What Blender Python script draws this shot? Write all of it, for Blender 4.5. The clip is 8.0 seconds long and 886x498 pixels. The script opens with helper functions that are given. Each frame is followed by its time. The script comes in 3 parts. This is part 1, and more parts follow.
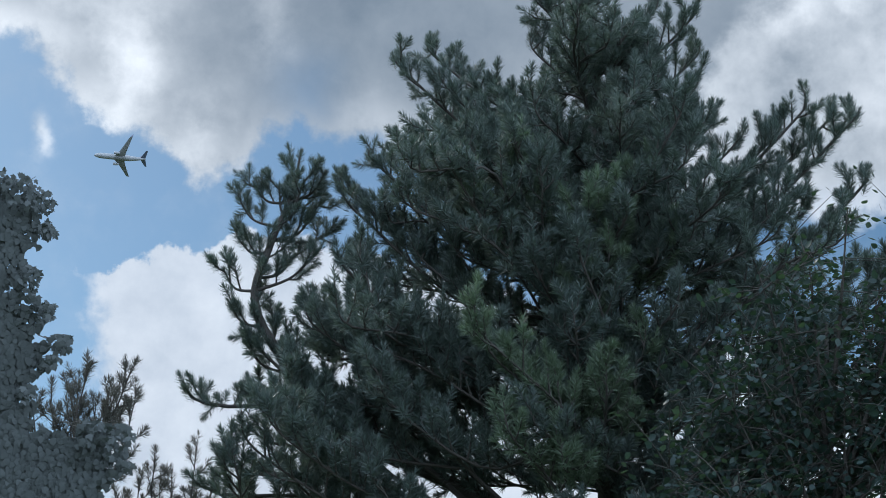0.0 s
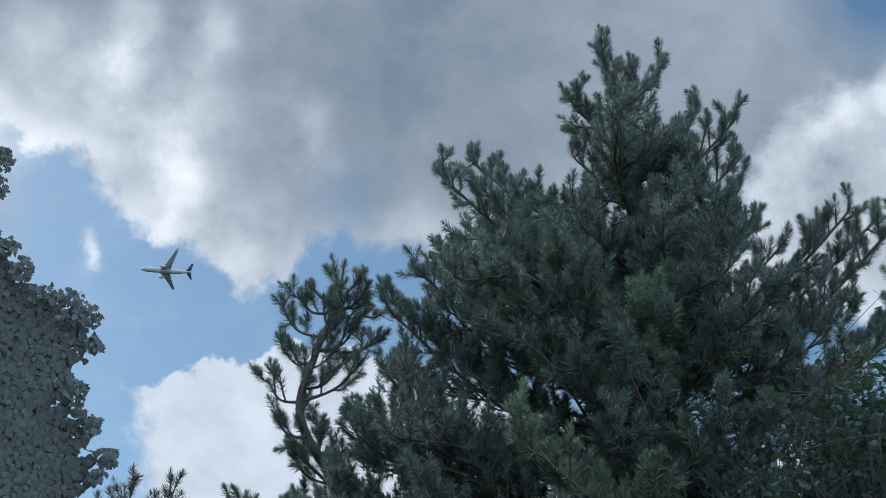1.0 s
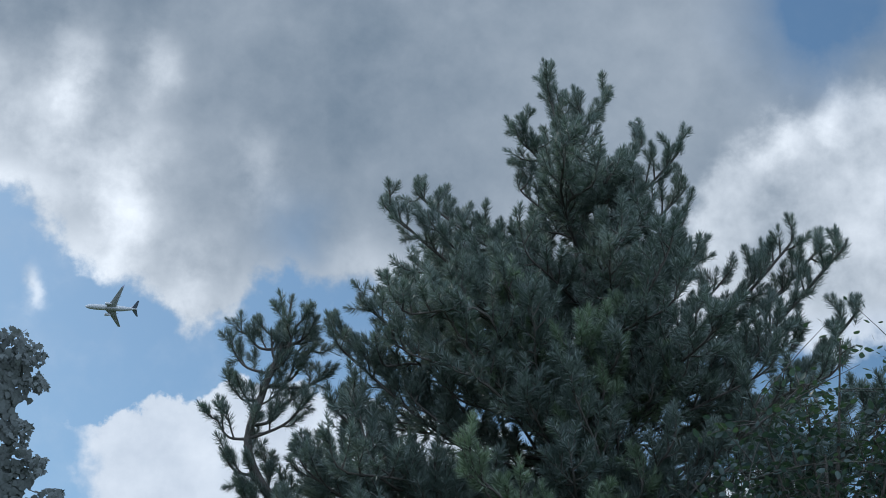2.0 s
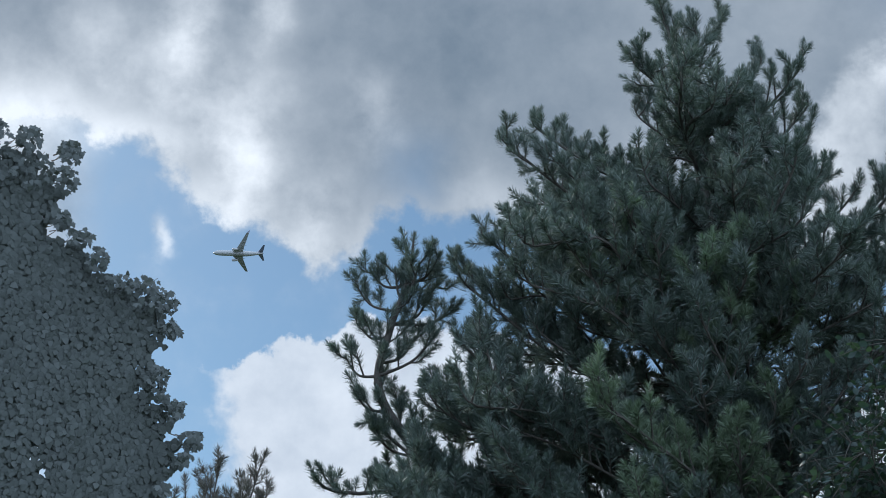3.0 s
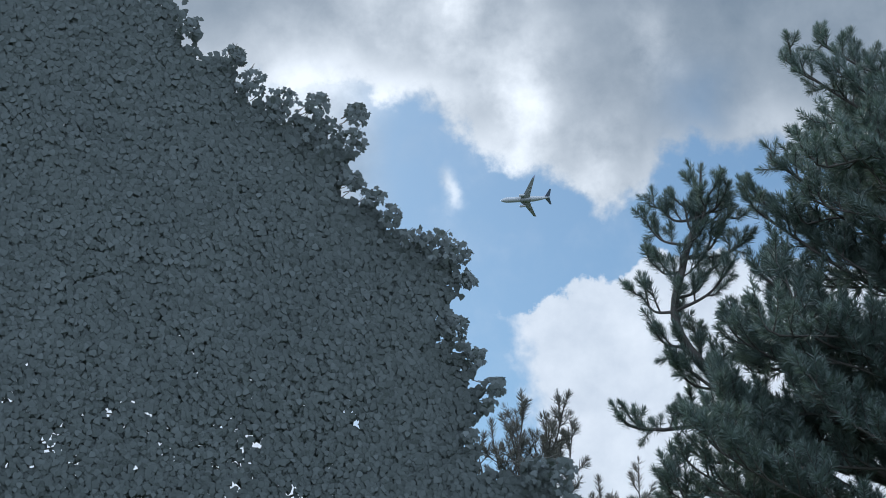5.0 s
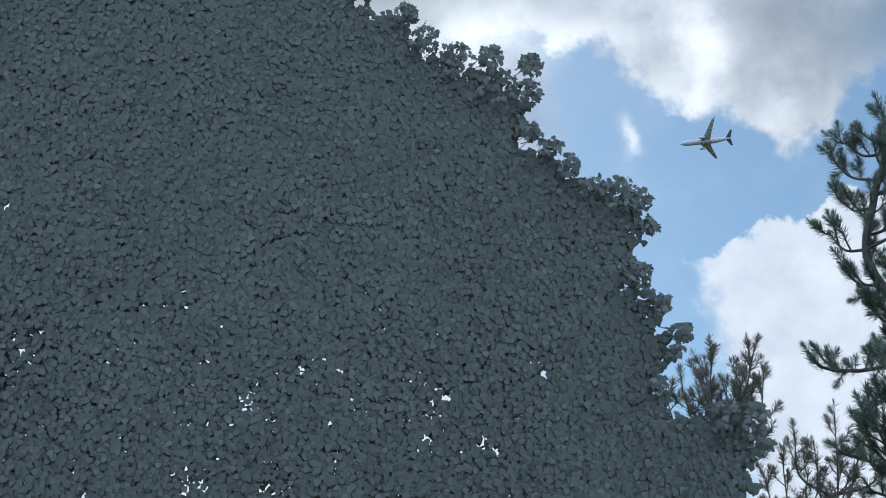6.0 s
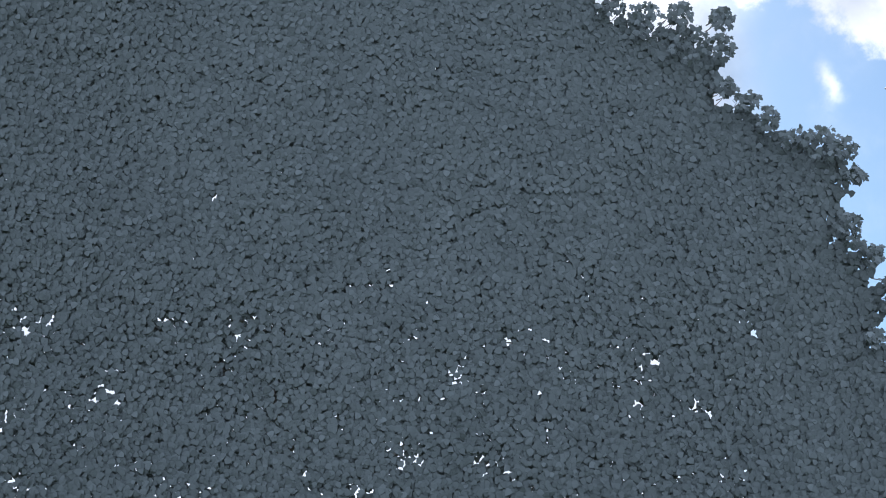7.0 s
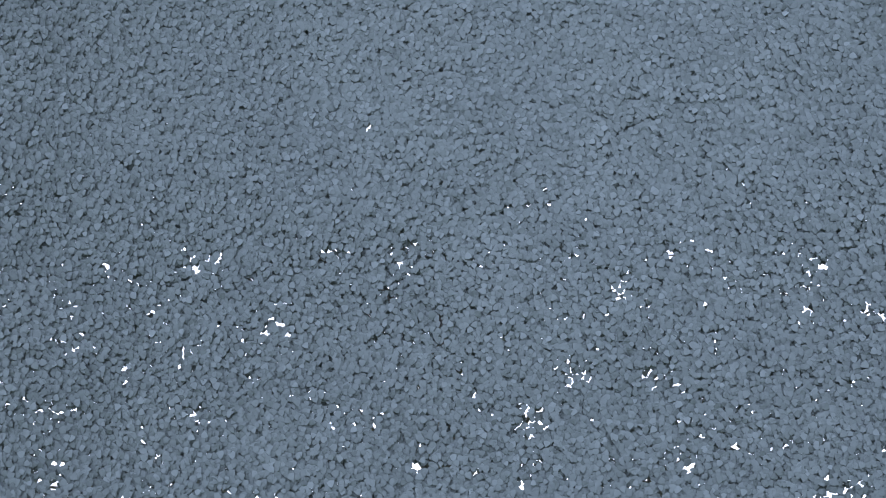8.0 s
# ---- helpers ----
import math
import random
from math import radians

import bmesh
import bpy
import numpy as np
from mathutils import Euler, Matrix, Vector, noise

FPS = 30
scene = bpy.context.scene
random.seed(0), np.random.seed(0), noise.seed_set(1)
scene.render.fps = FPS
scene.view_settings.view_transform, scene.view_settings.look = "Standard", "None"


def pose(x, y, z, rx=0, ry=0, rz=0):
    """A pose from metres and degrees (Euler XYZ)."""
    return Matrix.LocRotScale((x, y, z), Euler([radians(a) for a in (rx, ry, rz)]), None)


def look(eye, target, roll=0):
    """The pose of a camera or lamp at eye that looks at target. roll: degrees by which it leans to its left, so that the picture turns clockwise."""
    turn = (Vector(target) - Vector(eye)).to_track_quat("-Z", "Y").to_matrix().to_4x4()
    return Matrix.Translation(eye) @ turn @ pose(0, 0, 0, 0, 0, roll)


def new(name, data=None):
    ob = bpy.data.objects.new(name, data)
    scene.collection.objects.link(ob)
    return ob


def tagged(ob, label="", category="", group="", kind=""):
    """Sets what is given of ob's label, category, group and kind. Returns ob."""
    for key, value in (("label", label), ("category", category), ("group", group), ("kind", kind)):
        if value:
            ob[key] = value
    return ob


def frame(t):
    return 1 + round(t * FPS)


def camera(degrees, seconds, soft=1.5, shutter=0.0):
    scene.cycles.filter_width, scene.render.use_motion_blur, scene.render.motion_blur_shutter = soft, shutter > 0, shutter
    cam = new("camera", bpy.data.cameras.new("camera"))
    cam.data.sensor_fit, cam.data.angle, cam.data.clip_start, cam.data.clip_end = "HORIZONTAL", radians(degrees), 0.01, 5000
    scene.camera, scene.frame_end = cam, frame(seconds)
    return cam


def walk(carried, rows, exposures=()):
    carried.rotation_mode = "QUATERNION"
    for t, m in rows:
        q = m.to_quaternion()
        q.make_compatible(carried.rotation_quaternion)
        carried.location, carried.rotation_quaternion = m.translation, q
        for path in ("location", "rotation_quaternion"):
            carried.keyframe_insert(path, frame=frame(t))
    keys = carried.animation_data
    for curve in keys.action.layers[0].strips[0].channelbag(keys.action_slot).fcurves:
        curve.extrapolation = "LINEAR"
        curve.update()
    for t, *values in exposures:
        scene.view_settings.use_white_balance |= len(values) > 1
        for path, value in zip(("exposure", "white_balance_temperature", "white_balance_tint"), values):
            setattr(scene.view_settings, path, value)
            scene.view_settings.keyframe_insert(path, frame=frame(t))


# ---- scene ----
cam = camera(34.88, 8.0, soft=0.75)
walk(cam, [
    (0.0, pose(0, 0, 1.6, 113.566, -0.554, -8.937)),
    (0.2, pose(0, 0, 1.6, 114.435, -1.198, -9.433)),
    (0.3, pose(0, 0, 1.6, 115.154, -0.883, -8.877)),
    (0.5, pose(0, 0, 1.6, 116.745, -0.154, -7.475)),
    (0.7, pose(0, 0, 1.6, 117.874, -0.370, -7.053)),
    (1.0, pose(0, 0, 1.6, 117.956, -0.577, -6.974)),
    (1.2, pose(0, 0, 1.6, 117.697, 0.086, -7.559)),
    (2.3, pose(0, 0, 1.6, 119.694, 1.008, -8.588)),
    (2.5, pose(0, 0, 1.6, 118.688, 0.788, -6.861)),
    (2.7, pose(0, 0, 1.6, 117.821, 0.809, -5.292)),
    (3.0, pose(0, 0, 1.6, 116.717, 1.022, -2.972)),
    (3.2, pose(0, 0, 1.6, 116.099, 1.006, -1.856)),
    (3.5, pose(0, 0, 1.6, 115.296, 0.461, 0.218)),
    (3.8, pose(0, 0, 1.6, 115.188, 0.128, 1.984)),
    (4.0, pose(0, 0, 1.6, 115.449, -0.157, 3.018)),
    (4.2, pose(0, 0, 1.6, 115.453, -0.168, 4.265)),
    (5.3, pose(0, 0, 1.6, 114.100, -0.287, 11.717)),
    (5.5, pose(0, 0, 1.6, 113.997, -0.609, 13.376)),
    (5.8, pose(0, 0, 1.6, 113.054, -0.676, 15.866)),
    (6.0, pose(0, 0, 1.6, 112.394, -0.622, 17.201)),
    (6.2, pose(0, 0, 1.6, 112.175, -0.379, 18.645)),
    (6.5, pose(0, 0, 1.6, 112.395, -0.102, 21.498)),
    (6.8, pose(0, 0, 1.6, 111.816, -0.325, 24.300)),
    (7.0, pose(0, 0, 1.6, 111.083, -0.395, 26.016)),
    (7.1, pose(0, 0, 1.6, 110.942, -0.305, 26.675)),
    (7.3, pose(0, 0, 1.6, 110.140, -0.034, 29.227)),
    (7.5, pose(0, 0, 1.6, 108.753, 0.285, 31.154)),
    (7.7, pose(0, 0, 1.6, 108.423, 0.203, 31.895)),
    (8.0, pose(0, 0, 1.6, 107.877, 0.668, 33.183)),
], exposures=[(0.0, 0.0, 6050, 10), (4.0, 0.03, 6050, 10), (5.5, 0.12, 6050, 10), (6.5, 0.28, 6050, 11), (7.0, 0.55, 6080, 16), (7.3, 0.85, 6040, 19), (7.5, 1.25, 5990, 22), (8.0, 1.55, 6020, 21)])

# ---- sky, clouds and sun ----
SUN_BEARING, SUN_HEIGHT = -43.0, 43.0
world = bpy.data.worlds.new("sky")
scene.world = world
world.use_nodes = True
nt = world.node_tree
nt.nodes.clear()


def wire(tree, socket, value):
    if isinstance(value, (int, float)):
        socket.default_value = value
    elif isinstance(value, tuple):
        socket.default_value = value
    else:
        tree.links.new(value, socket)


def sums(op, a, b=0.0, c=0.0, clamp=False, tree=None):
    n = (tree or nt).nodes.new("ShaderNodeMath")
    n.operation, n.use_clamp = op, clamp
    for s, v in zip(n.inputs, (a, b, c)):
        wire(tree or nt, s, v)
    return n.outputs[0]


def step(value, low, high):
    n = nt.nodes.new("ShaderNodeMapRange")
    n.interpolation_type = "SMOOTHSTEP"
    wire(nt, n.inputs[0], value)
    n.inputs[1].default_value, n.inputs[2].default_value = low, high
    return n.outputs[0]


def fbm(vector, scale, detail=6.0, rough=0.55, tree=None):
    tree = tree or nt
    n = tree.nodes.new("ShaderNodeTexNoise")
    tree.links.new(vector, n.inputs["Vector"])
    n.inputs["Scale"].default_value, n.inputs["Detail"].default_value = scale, detail
    n.inputs["Roughness"].default_value = rough
    return n.outputs["Fac"]


def blend(a, b, f, tree=None):
    tree = tree or nt
    n = tree.nodes.new("ShaderNodeMix")
    n.data_type = "RGBA"
    wire(tree, n.inputs[0], f)
    wire(tree, n.inputs[6], a)
    wire(tree, n.inputs[7], b)
    return n.outputs[2]


coords = nt.nodes.new("ShaderNodeTexCoord").outputs["Generated"]
split = nt.nodes.new("ShaderNodeSeparateXYZ")
nt.links.new(coords, split.inputs[0])
DEG = 57.29578
bearing0 = sums("MULTIPLY", sums("ARCTAN2", split.outputs[0], split.outputs[1]), DEG)
height0 = sums("MULTIPLY", sums("ARCSINE", split.outputs[2]), DEG)
# ragged cloud edges: the sky is stirred at three scales
stir_a = sums("SUBTRACT", fbm(coords, 11.0, 9.0, 0.6), 0.5)
shifted = nt.nodes.new("ShaderNodeVectorMath")
shifted.operation = "ADD"
nt.links.new(coords, shifted.inputs[0])
shifted.inputs[1].default_value = (7.3, 2.1, 5.7)
stir_b = sums("SUBTRACT", fbm(shifted.outputs[0], 11.0, 9.0, 0.6), 0.5)
fine = sums("SUBTRACT", fbm(coords, 34.0, 7.0, 0.58), 0.5)
broad = sums("SUBTRACT", fbm(shifted.outputs[0], 5.0, 4.0, 0.5), 0.5)
bearing = sums("MULTIPLY_ADD", stir_a, 4.0, bearing0)
height = sums("MULTIPLY_ADD", stir_b, 4.0, height0)


def puff(az, el, ra, re):
    """A soft round patch of sky at a bearing and a height, in degrees."""
    a = sums("POWER", sums("ABSOLUTE", sums("DIVIDE", sums("SUBTRACT", bearing, az), ra)), 2.0)
    b = sums("POWER", sums("ABSOLUTE", sums("DIVIDE", sums("SUBTRACT", height, el), re)), 2.0)
    return sums("EXPONENT", sums("MULTIPLY", sums("ADD", a, b), -1.0))


def edge(points, low=-40.0, high=40.0):
    """A cloud's edge: its height in degrees over the bearing."""
    ramp = nt.nodes.new("ShaderNodeValToRGB")
    wire(nt, ramp.inputs[0], sums("DIVIDE", sums("SUBTRACT", bearing, low), high - low))
    band = ramp.color_ramp
    while len(band.elements) < len(points):
        band.elements.new(0.5)
    for e, (az, el) in zip(band.elements, points):
        e.position = (az - low) / (high - low)
        e.color = (el / 50, el / 50, el / 50, 1)
    return sums("MULTIPLY", ramp.outputs[0], 50.0)


base_edge = edge([(-40, 33), (-18, 30.6), (-14, 30.8), (-11, 30.4), (-8.2, 29.2), (-6.6, 27.7), (-4.5, 26.9), (-2.4, 25.2),
                  (-1.2, 25.6), (-0.2, 27.2), (1.6, 28.0), (3.5, 27.3), (5.0, 27.2), (8, 27.6), (16, 25), (26, 23.8), (34, 23)])
top_edge = edge([(-40, 19), (-9, 20.0), (-7.3, 21.3), (-6.4, 22.2), (-4.6, 23.0), (-1.5, 23.3), (2, 24), (5, 23.8), (9, 22.5), (16, 20), (28, 18.5), (40, 19)])
depth = sums("MULTIPLY_ADD", fine, 2.6, sums("SUBTRACT", height, base_edge))
layer = step(depth, -0.35, 0.7)
layer = sums("SUBTRACT", layer, sums("MULTIPLY", puff(28.3, 37.4, 3.3, 2.5), 1.6), clamp=True)
layer = sums("SUBTRACT", layer, sums("MULTIPLY", puff(2.3, 29.6, 1.7, 1.6), 0.4), clamp=True)
heap = step(sums("MULTIPLY_ADD", fine, 3.2, sums("SUBTRACT", top_edge, height)), -0.05, 0.3)
heap = sums("MULTIPLY", heap, step(sums("MULTIPLY_ADD", fine, 3.0, sums("MULTIPLY_ADD", height, 0.12, sums("ADD", bearing, 3.7))), -0.5, 0.9))
wisp = sums("MULTIPLY", puff(-9.1, 26.9, 0.36, 0.7), 0.7)
veil = sums("MULTIPLY", step(stir_a, -0.05, 0.25), 0.22)
bank = sums("MULTIPLY", step(bearing, -11.0, -15.0), 0.85)
# full cover added out of view behind the standing point; its glow is set below
bank = sums("MAXIMUM", bank, step(split.outputs[1], 0.0, -0.4))
cover = sums("MAXIMUM", sums("MAXIMUM", sums("MAXIMUM", layer, bank), heap), sums("MAXIMUM", wisp, veil))
# thin places of the cloud glow, thick ones are grey
thin = sums("MULTIPLY", puff(-5.7, 29.5, 1.6, 2.1), 0.72)
for az, el, ra, re, w in ((-5.4, 32.4, 2.6, 1.5, 0.35), (-8.8, 35.6, 1.3, 1.8, 0.5), (-4.9, 36.0, 1.1, 1.5, 0.45), (-12.5, 34.8, 2.5, 1.8, 0.25), (-15.5, 32.0, 3.2, 1.6, 0.55), (-9.5, 33.0, 3.5, 2.0, 0.3), (-10.5, 31.0, 3.0, 0.9, 0.4), (-2.3, 28.2, 1.8, 2.0, 0.3), (0.6, 32.0, 1.0, 1.6, 0.35),
                          (5.5, 28.6, 1.4, 1.2, 0.3), (24.6, 32.3, 1.2, 1.2, 0.3), (27.4, 32.9, 0.9, 1.2, 0.3), (-2.6, 26.6, 1.5, 1.3, 0.4), (-9.1, 26.9, 1.0, 1.2, 0.7)):
    thin = sums("ADD", thin, sums("MULTIPLY", puff(az, el, ra, re), w))
# the brighter heap in front of the layer
near_edge = edge([(-40, 8), (17, 12), (19.5, 28), (20.8, 31), (22.2, 32.7), (24.0, 33.2), (25.5, 34.0), (26.5, 33.7), (28, 34.3), (34, 33), (40, 32)])
near_heap = step(sums("MULTIPLY_ADD", fine, 2.5, sums("SUBTRACT", near_edge, height)), -0.5, 1.3)
thin = sums("ADD", thin, sums("MULTIPLY", near_heap, 0.4))
rim = sums("MULTIPLY", sums("SUBTRACT", 1.0, step(depth, 0.1, 2.2)), 0.32)
billow = sums("MULTIPLY_ADD", stir_b, 2.4, sums("MULTIPLY_ADD", fine, 1.4, 0.85))
glow = sums("ADD", sums("MULTIPLY", sums("ADD", thin, rim), billow), sums("ADD", sums("MULTIPLY_ADD", fine, 0.18, sums("MULTIPLY", stir_a, 0.34)), sums("MULTIPLY_ADD", broad, 0.45, 0.12)), clamp=True)
heap_glow = sums("ADD", sums("MULTIPLY", sums("ADD", stir_a, fine), 0.9), 0.62, clamp=True)
grey_white = blend((0.195, 0.25, 0.31, 1), (0.93, 0.97, 1.0, 1), glow)
heap_white = blend((0.42, 0.49, 0.58, 1), (0.80, 0.85, 0.90, 1), heap_glow)
cloud_colour = blend(grey_white, heap_white, step(sums("SUBTRACT", 25.2, height0), -0.6, 0.6))
air = nt.nodes.new("ShaderNodeTexSky")
air.sky_type, air.sun_disc = "NISHITA", False
air.sun_elevation, air.sun_rotation = radians(SUN_HEIGHT), radians(SUN_BEARING)
air.dust_density, air.ozone_density = 1.0, 2.0
tinted = nt.nodes.new("ShaderNodeMix")
tinted.data_type, tinted.blend_type = "RGBA", "MULTIPLY"
tinted.inputs[0].default_value = 1.0
nt.links.new(air.outputs[0], tinted.inputs[6])
tinted.inputs[7].default_value = (0.84, 1.0, 0.97, 1)
# unseen white cloud, added behind the standing point and overhead, brightens the foliage
cloud_colour = blend(cloud_colour, (2.4, 2.85, 3.3, 1), sums("MAXIMUM", step(split.outputs[1], 0.0, -0.5), sums("MULTIPLY", step(height0, 44.0, 62.0), 0.8)))
clear = nt.nodes.new("ShaderNodeBackground")
nt.links.new(tinted.outputs[2], clear.inputs[0])
clear.inputs[1].default_value = 0.10
clouds = nt.nodes.new("ShaderNodeBackground")
nt.links.new(cloud_colour, clouds.inputs[0])
both = nt.nodes.new("ShaderNodeMixShader")
nt.links.new(cover, both.inputs[0])
nt.links.new(clear.outputs[0], both.inputs[1])
nt.links.new(clouds.outputs[0], both.inputs[2])
nt.links.new(both.outputs[0], nt.nodes.new("ShaderNodeOutputWorld").inputs[0])

sun = new("sun", bpy.data.lights.new("sun", "SUN"))
sun.data.energy, sun.data.angle, sun.data.color = 2.5, radians(0.5), (1.0, 0.95, 0.87)
sun.matrix_world = look((math.sin(radians(SUN_BEARING)) * 50, math.cos(radians(SUN_BEARING)) * 50, 50 * math.tan(radians(SUN_HEIGHT))), (0, 0, 0))


# ---- materials ----
def surface(name, low, high, rough=0.6, scale=3.0, gloss=0.5, metal=0.0, through_colour=None, through_part=0.3, relief=0.0, island=0.0):
    m = bpy.data.materials.new(name)
    m.use_nodes = True
    t = m.node_tree
    shade = t.nodes["Principled BSDF"]
    pos = t.nodes.new("ShaderNodeTexCoord").outputs["Object"]
    f = fbm(pos, scale, 6.0, 0.6, t)
    grain = fbm(pos, scale * 14, 4.0, 0.6, t)
    f = sums("MULTIPLY_ADD", grain, 0.5, sums("MULTIPLY_ADD", f, 1.6, -0.55, tree=t), clamp=True, tree=t)
    if island:
        geo = t.nodes.new("ShaderNodeNewGeometry").outputs["Random Per Island"]
        f = sums("ADD", sums("MULTIPLY", f, 1 - island, tree=t), sums("MULTIPLY", geo, island, tree=t), tree=t)
    colour = blend((*low, 1), (*high, 1), f, t)
    t.links.new(colour, shade.inputs["Base Color"])
    shade.inputs["Roughness"].default_value, shade.inputs["Metallic"].default_value = rough, metal
    shade.inputs["Specular IOR Level"].default_value = gloss
    if relief:
        bump = t.nodes.new("ShaderNodeBump")
        bump.inputs["Strength"].default_value, bump.inputs["Distance"].default_value = 0.8, relief
        t.links.new(grain, bump.inputs["Height"])
        t.links.new(bump.outputs[0], shade.inputs["Normal"])
    if through_colour:
        glowing = t.nodes.new("ShaderNodeBsdfTranslucent")
        glowing.inputs[0].default_value = (*through_colour, 1)
        mixed = t.nodes.new("ShaderNodeMixShader")
        mixed.inputs[0].default_value = through_part
        t.links.new(shade.outputs[0], mixed.inputs[1])
        t.links.new(glowing.outputs[0], mixed.inputs[2])
        t.links.new(mixed.outputs[0], t.nodes["Material Output"].inputs[0])
    return m


BARK = surface("pine_bark", (0.016, 0.015, 0.014), (0.05, 0.044, 0.04), 0.9, 6.0, relief=0.02)
GREY_BARK = surface("maple_bark", (0.07, 0.065, 0.06), (0.18, 0.165, 0.15), 0.9, 5.0, relief=0.015)
NEEDLE = surface("pine_needle", (0.033, 0.052, 0.055), (0.076, 0.102, 0.099), 0.45, 2.0, through_colour=(0.09, 0.13, 0.085), through_part=0.3, island=0.5)
# lighter copy of the pine needles: sunlight on near shoots put into the colour
NEEDLE_SUNLIT = surface("sunlit_pine_needle", (0.052, 0.08, 0.06), (0.105, 0.145, 0.1), 0.45, 2.0, through_colour=(0.11, 0.17, 0.08), through_part=0.3, island=0.5)
NEEDLE_FAR = surface("young_pine_needle", (0.034, 0.036, 0.034), (0.075, 0.072, 0.064), 0.6, 2.0, through_colour=(0.09, 0.09, 0.07), through_part=0.25, island=0.5)
MAPLE = surface("maple_leaf", (0.06, 0.069, 0.073), (0.074, 0.084, 0.087), 0.75, 1.5, gloss=0.1, through_colour=(0.07, 0.085, 0.07), through_part=0.15, island=0.12)
BUSH = surface("shrub_leaf", (0.012, 0.025, 0.028), (0.03, 0.05, 0.048), 0.4, 2.0, through_colour=(0.05, 0.09, 0.035), through_part=0.3, island=0.5, gloss=0.2)
GRASS = surface("grass", (0.035, 0.06, 0.02), (0.08, 0.11, 0.04), 0.9, 0.4)
# body and wing colours are darkened: the underside's shade is in the paint
SHADED_PAINT = surface("shaded_aircraft_paint", (0.14, 0.15, 0.17), (0.18, 0.19, 0.21), 0.45, 0.3)
WING = surface("aircraft_wing_grey", (0.09, 0.096, 0.108), (0.12, 0.126, 0.138), 0.5, 0.3)
DARK = surface("aircraft_dark_blue", (0.04, 0.05, 0.09), (0.07, 0.08, 0.13), 0.35, 0.4)


# ---- shaping ----
def mesh_of(name, verts, tris):
    me = bpy.data.meshes.new(name)
    verts, tris = np.asarray(verts, np.float32), np.asarray(tris, np.int32)
    me.vertices.add(len(verts))
    me.vertices.foreach_set("co", verts.ravel())
    me.loops.add(tris.size)
    me.loops.foreach_set("vertex_index", tris.ravel())
    me.polygons.add(len(tris))
    me.polygons.foreach_set("loop_start", np.arange(0, tris.size, tris.shape[1], dtype=np.int32))
    me.update(calc_edges=True)
    me.validate()
    return me


def part(name, shape, material, parent, label="", smooth=False):
    """Links a mesh or a bmesh as one object under a thing or a part."""
    if isinstance(shape, bmesh.types.BMesh):
        me = bpy.data.meshes.new(name)
        shape.to_mesh(me)
        shape.free()
    else:
        me = shape
    me.materials.append(material)
    if smooth:
        me.polygons.foreach_set("use_smooth", [True] * len(me.polygons))
    ob = new(name, me)
    if parent is not None:
        ob.parent = parent
    return tagged(ob, label)


def spot(az, el, away):
    """The place at a bearing and a height in degrees, seen from the standing point, so many metres away over the ground."""
    a = radians(az)
    return np.array((math.sin(a) * away, math.cos(a) * away, 1.6 + away * math.tan(radians(el))))


def unit(v):
    return v / (np.linalg.norm(v, axis=-1, keepdims=True) + 1e-9)


def curve(points, n):
    """A smooth line of n places through a few."""
    p = np.asarray(points, float)
    p = np.vstack((2 * p[0] - p[1], p, 2 * p[-1] - p[-2]))
    u = np.linspace(0, len(p) - 3 - 1e-6, n)
    i = u.astype(int)
    f = (u - i)[:, None]
    a, b, c, d = p[i], p[i + 1], p[i + 2], p[i + 3]
    return 0.5 * (2 * b + (c - a) * f + (2 * a - 5 * b + 4 * c - d) * f * f + (3 * b - a - 3 * c + d) * f ** 3)


class Wood:
    """Tapered round branches, gathered for one mesh."""

    def __init__(self):
        self.v, self.t, self.n = [], [], 0

    def branch(self, line, r0, r1, sides=6, knots=0.06, taper=0.8):
        line = np.asarray(line, float)
        k = len(line)
        way = unit(np.gradient(line, axis=0))
        side = unit(np.cross(way, np.array((0.31, 0.77, 0.55))))
        over = np.cross(way, side)
        r = np.linspace(1, 0, k) ** taper * (r0 - r1) + r1
        r = r * (1 + np.random.uniform(-knots, knots, k))
        a = np.arange(sides) * 2 * math.pi / sides
        ring = side[:, None] * np.cos(a)[None, :, None] + over[:, None] * np.sin(a)[None, :, None]
        v = (line[:, None] + ring * r[:, None, None]).reshape(-1, 3)
        i, j = np.meshgrid(np.arange(k - 1), np.arange(sides), indexing="ij")
        a0, a1 = i * sides + j, i * sides + (j + 1) % sides
        t = np.concatenate((np.stack((a0, a1, a1 + sides), -1).reshape(-1, 3), np.stack((a0, a1 + sides, a0 + sides), -1).reshape(-1, 3)))
        self.v.append(v)
        self.t.append(t + self.n)
        self.n += len(v)

    def mesh(self, name):
        return mesh_of(name, np.concatenate(self.v), np.concatenate(self.t))


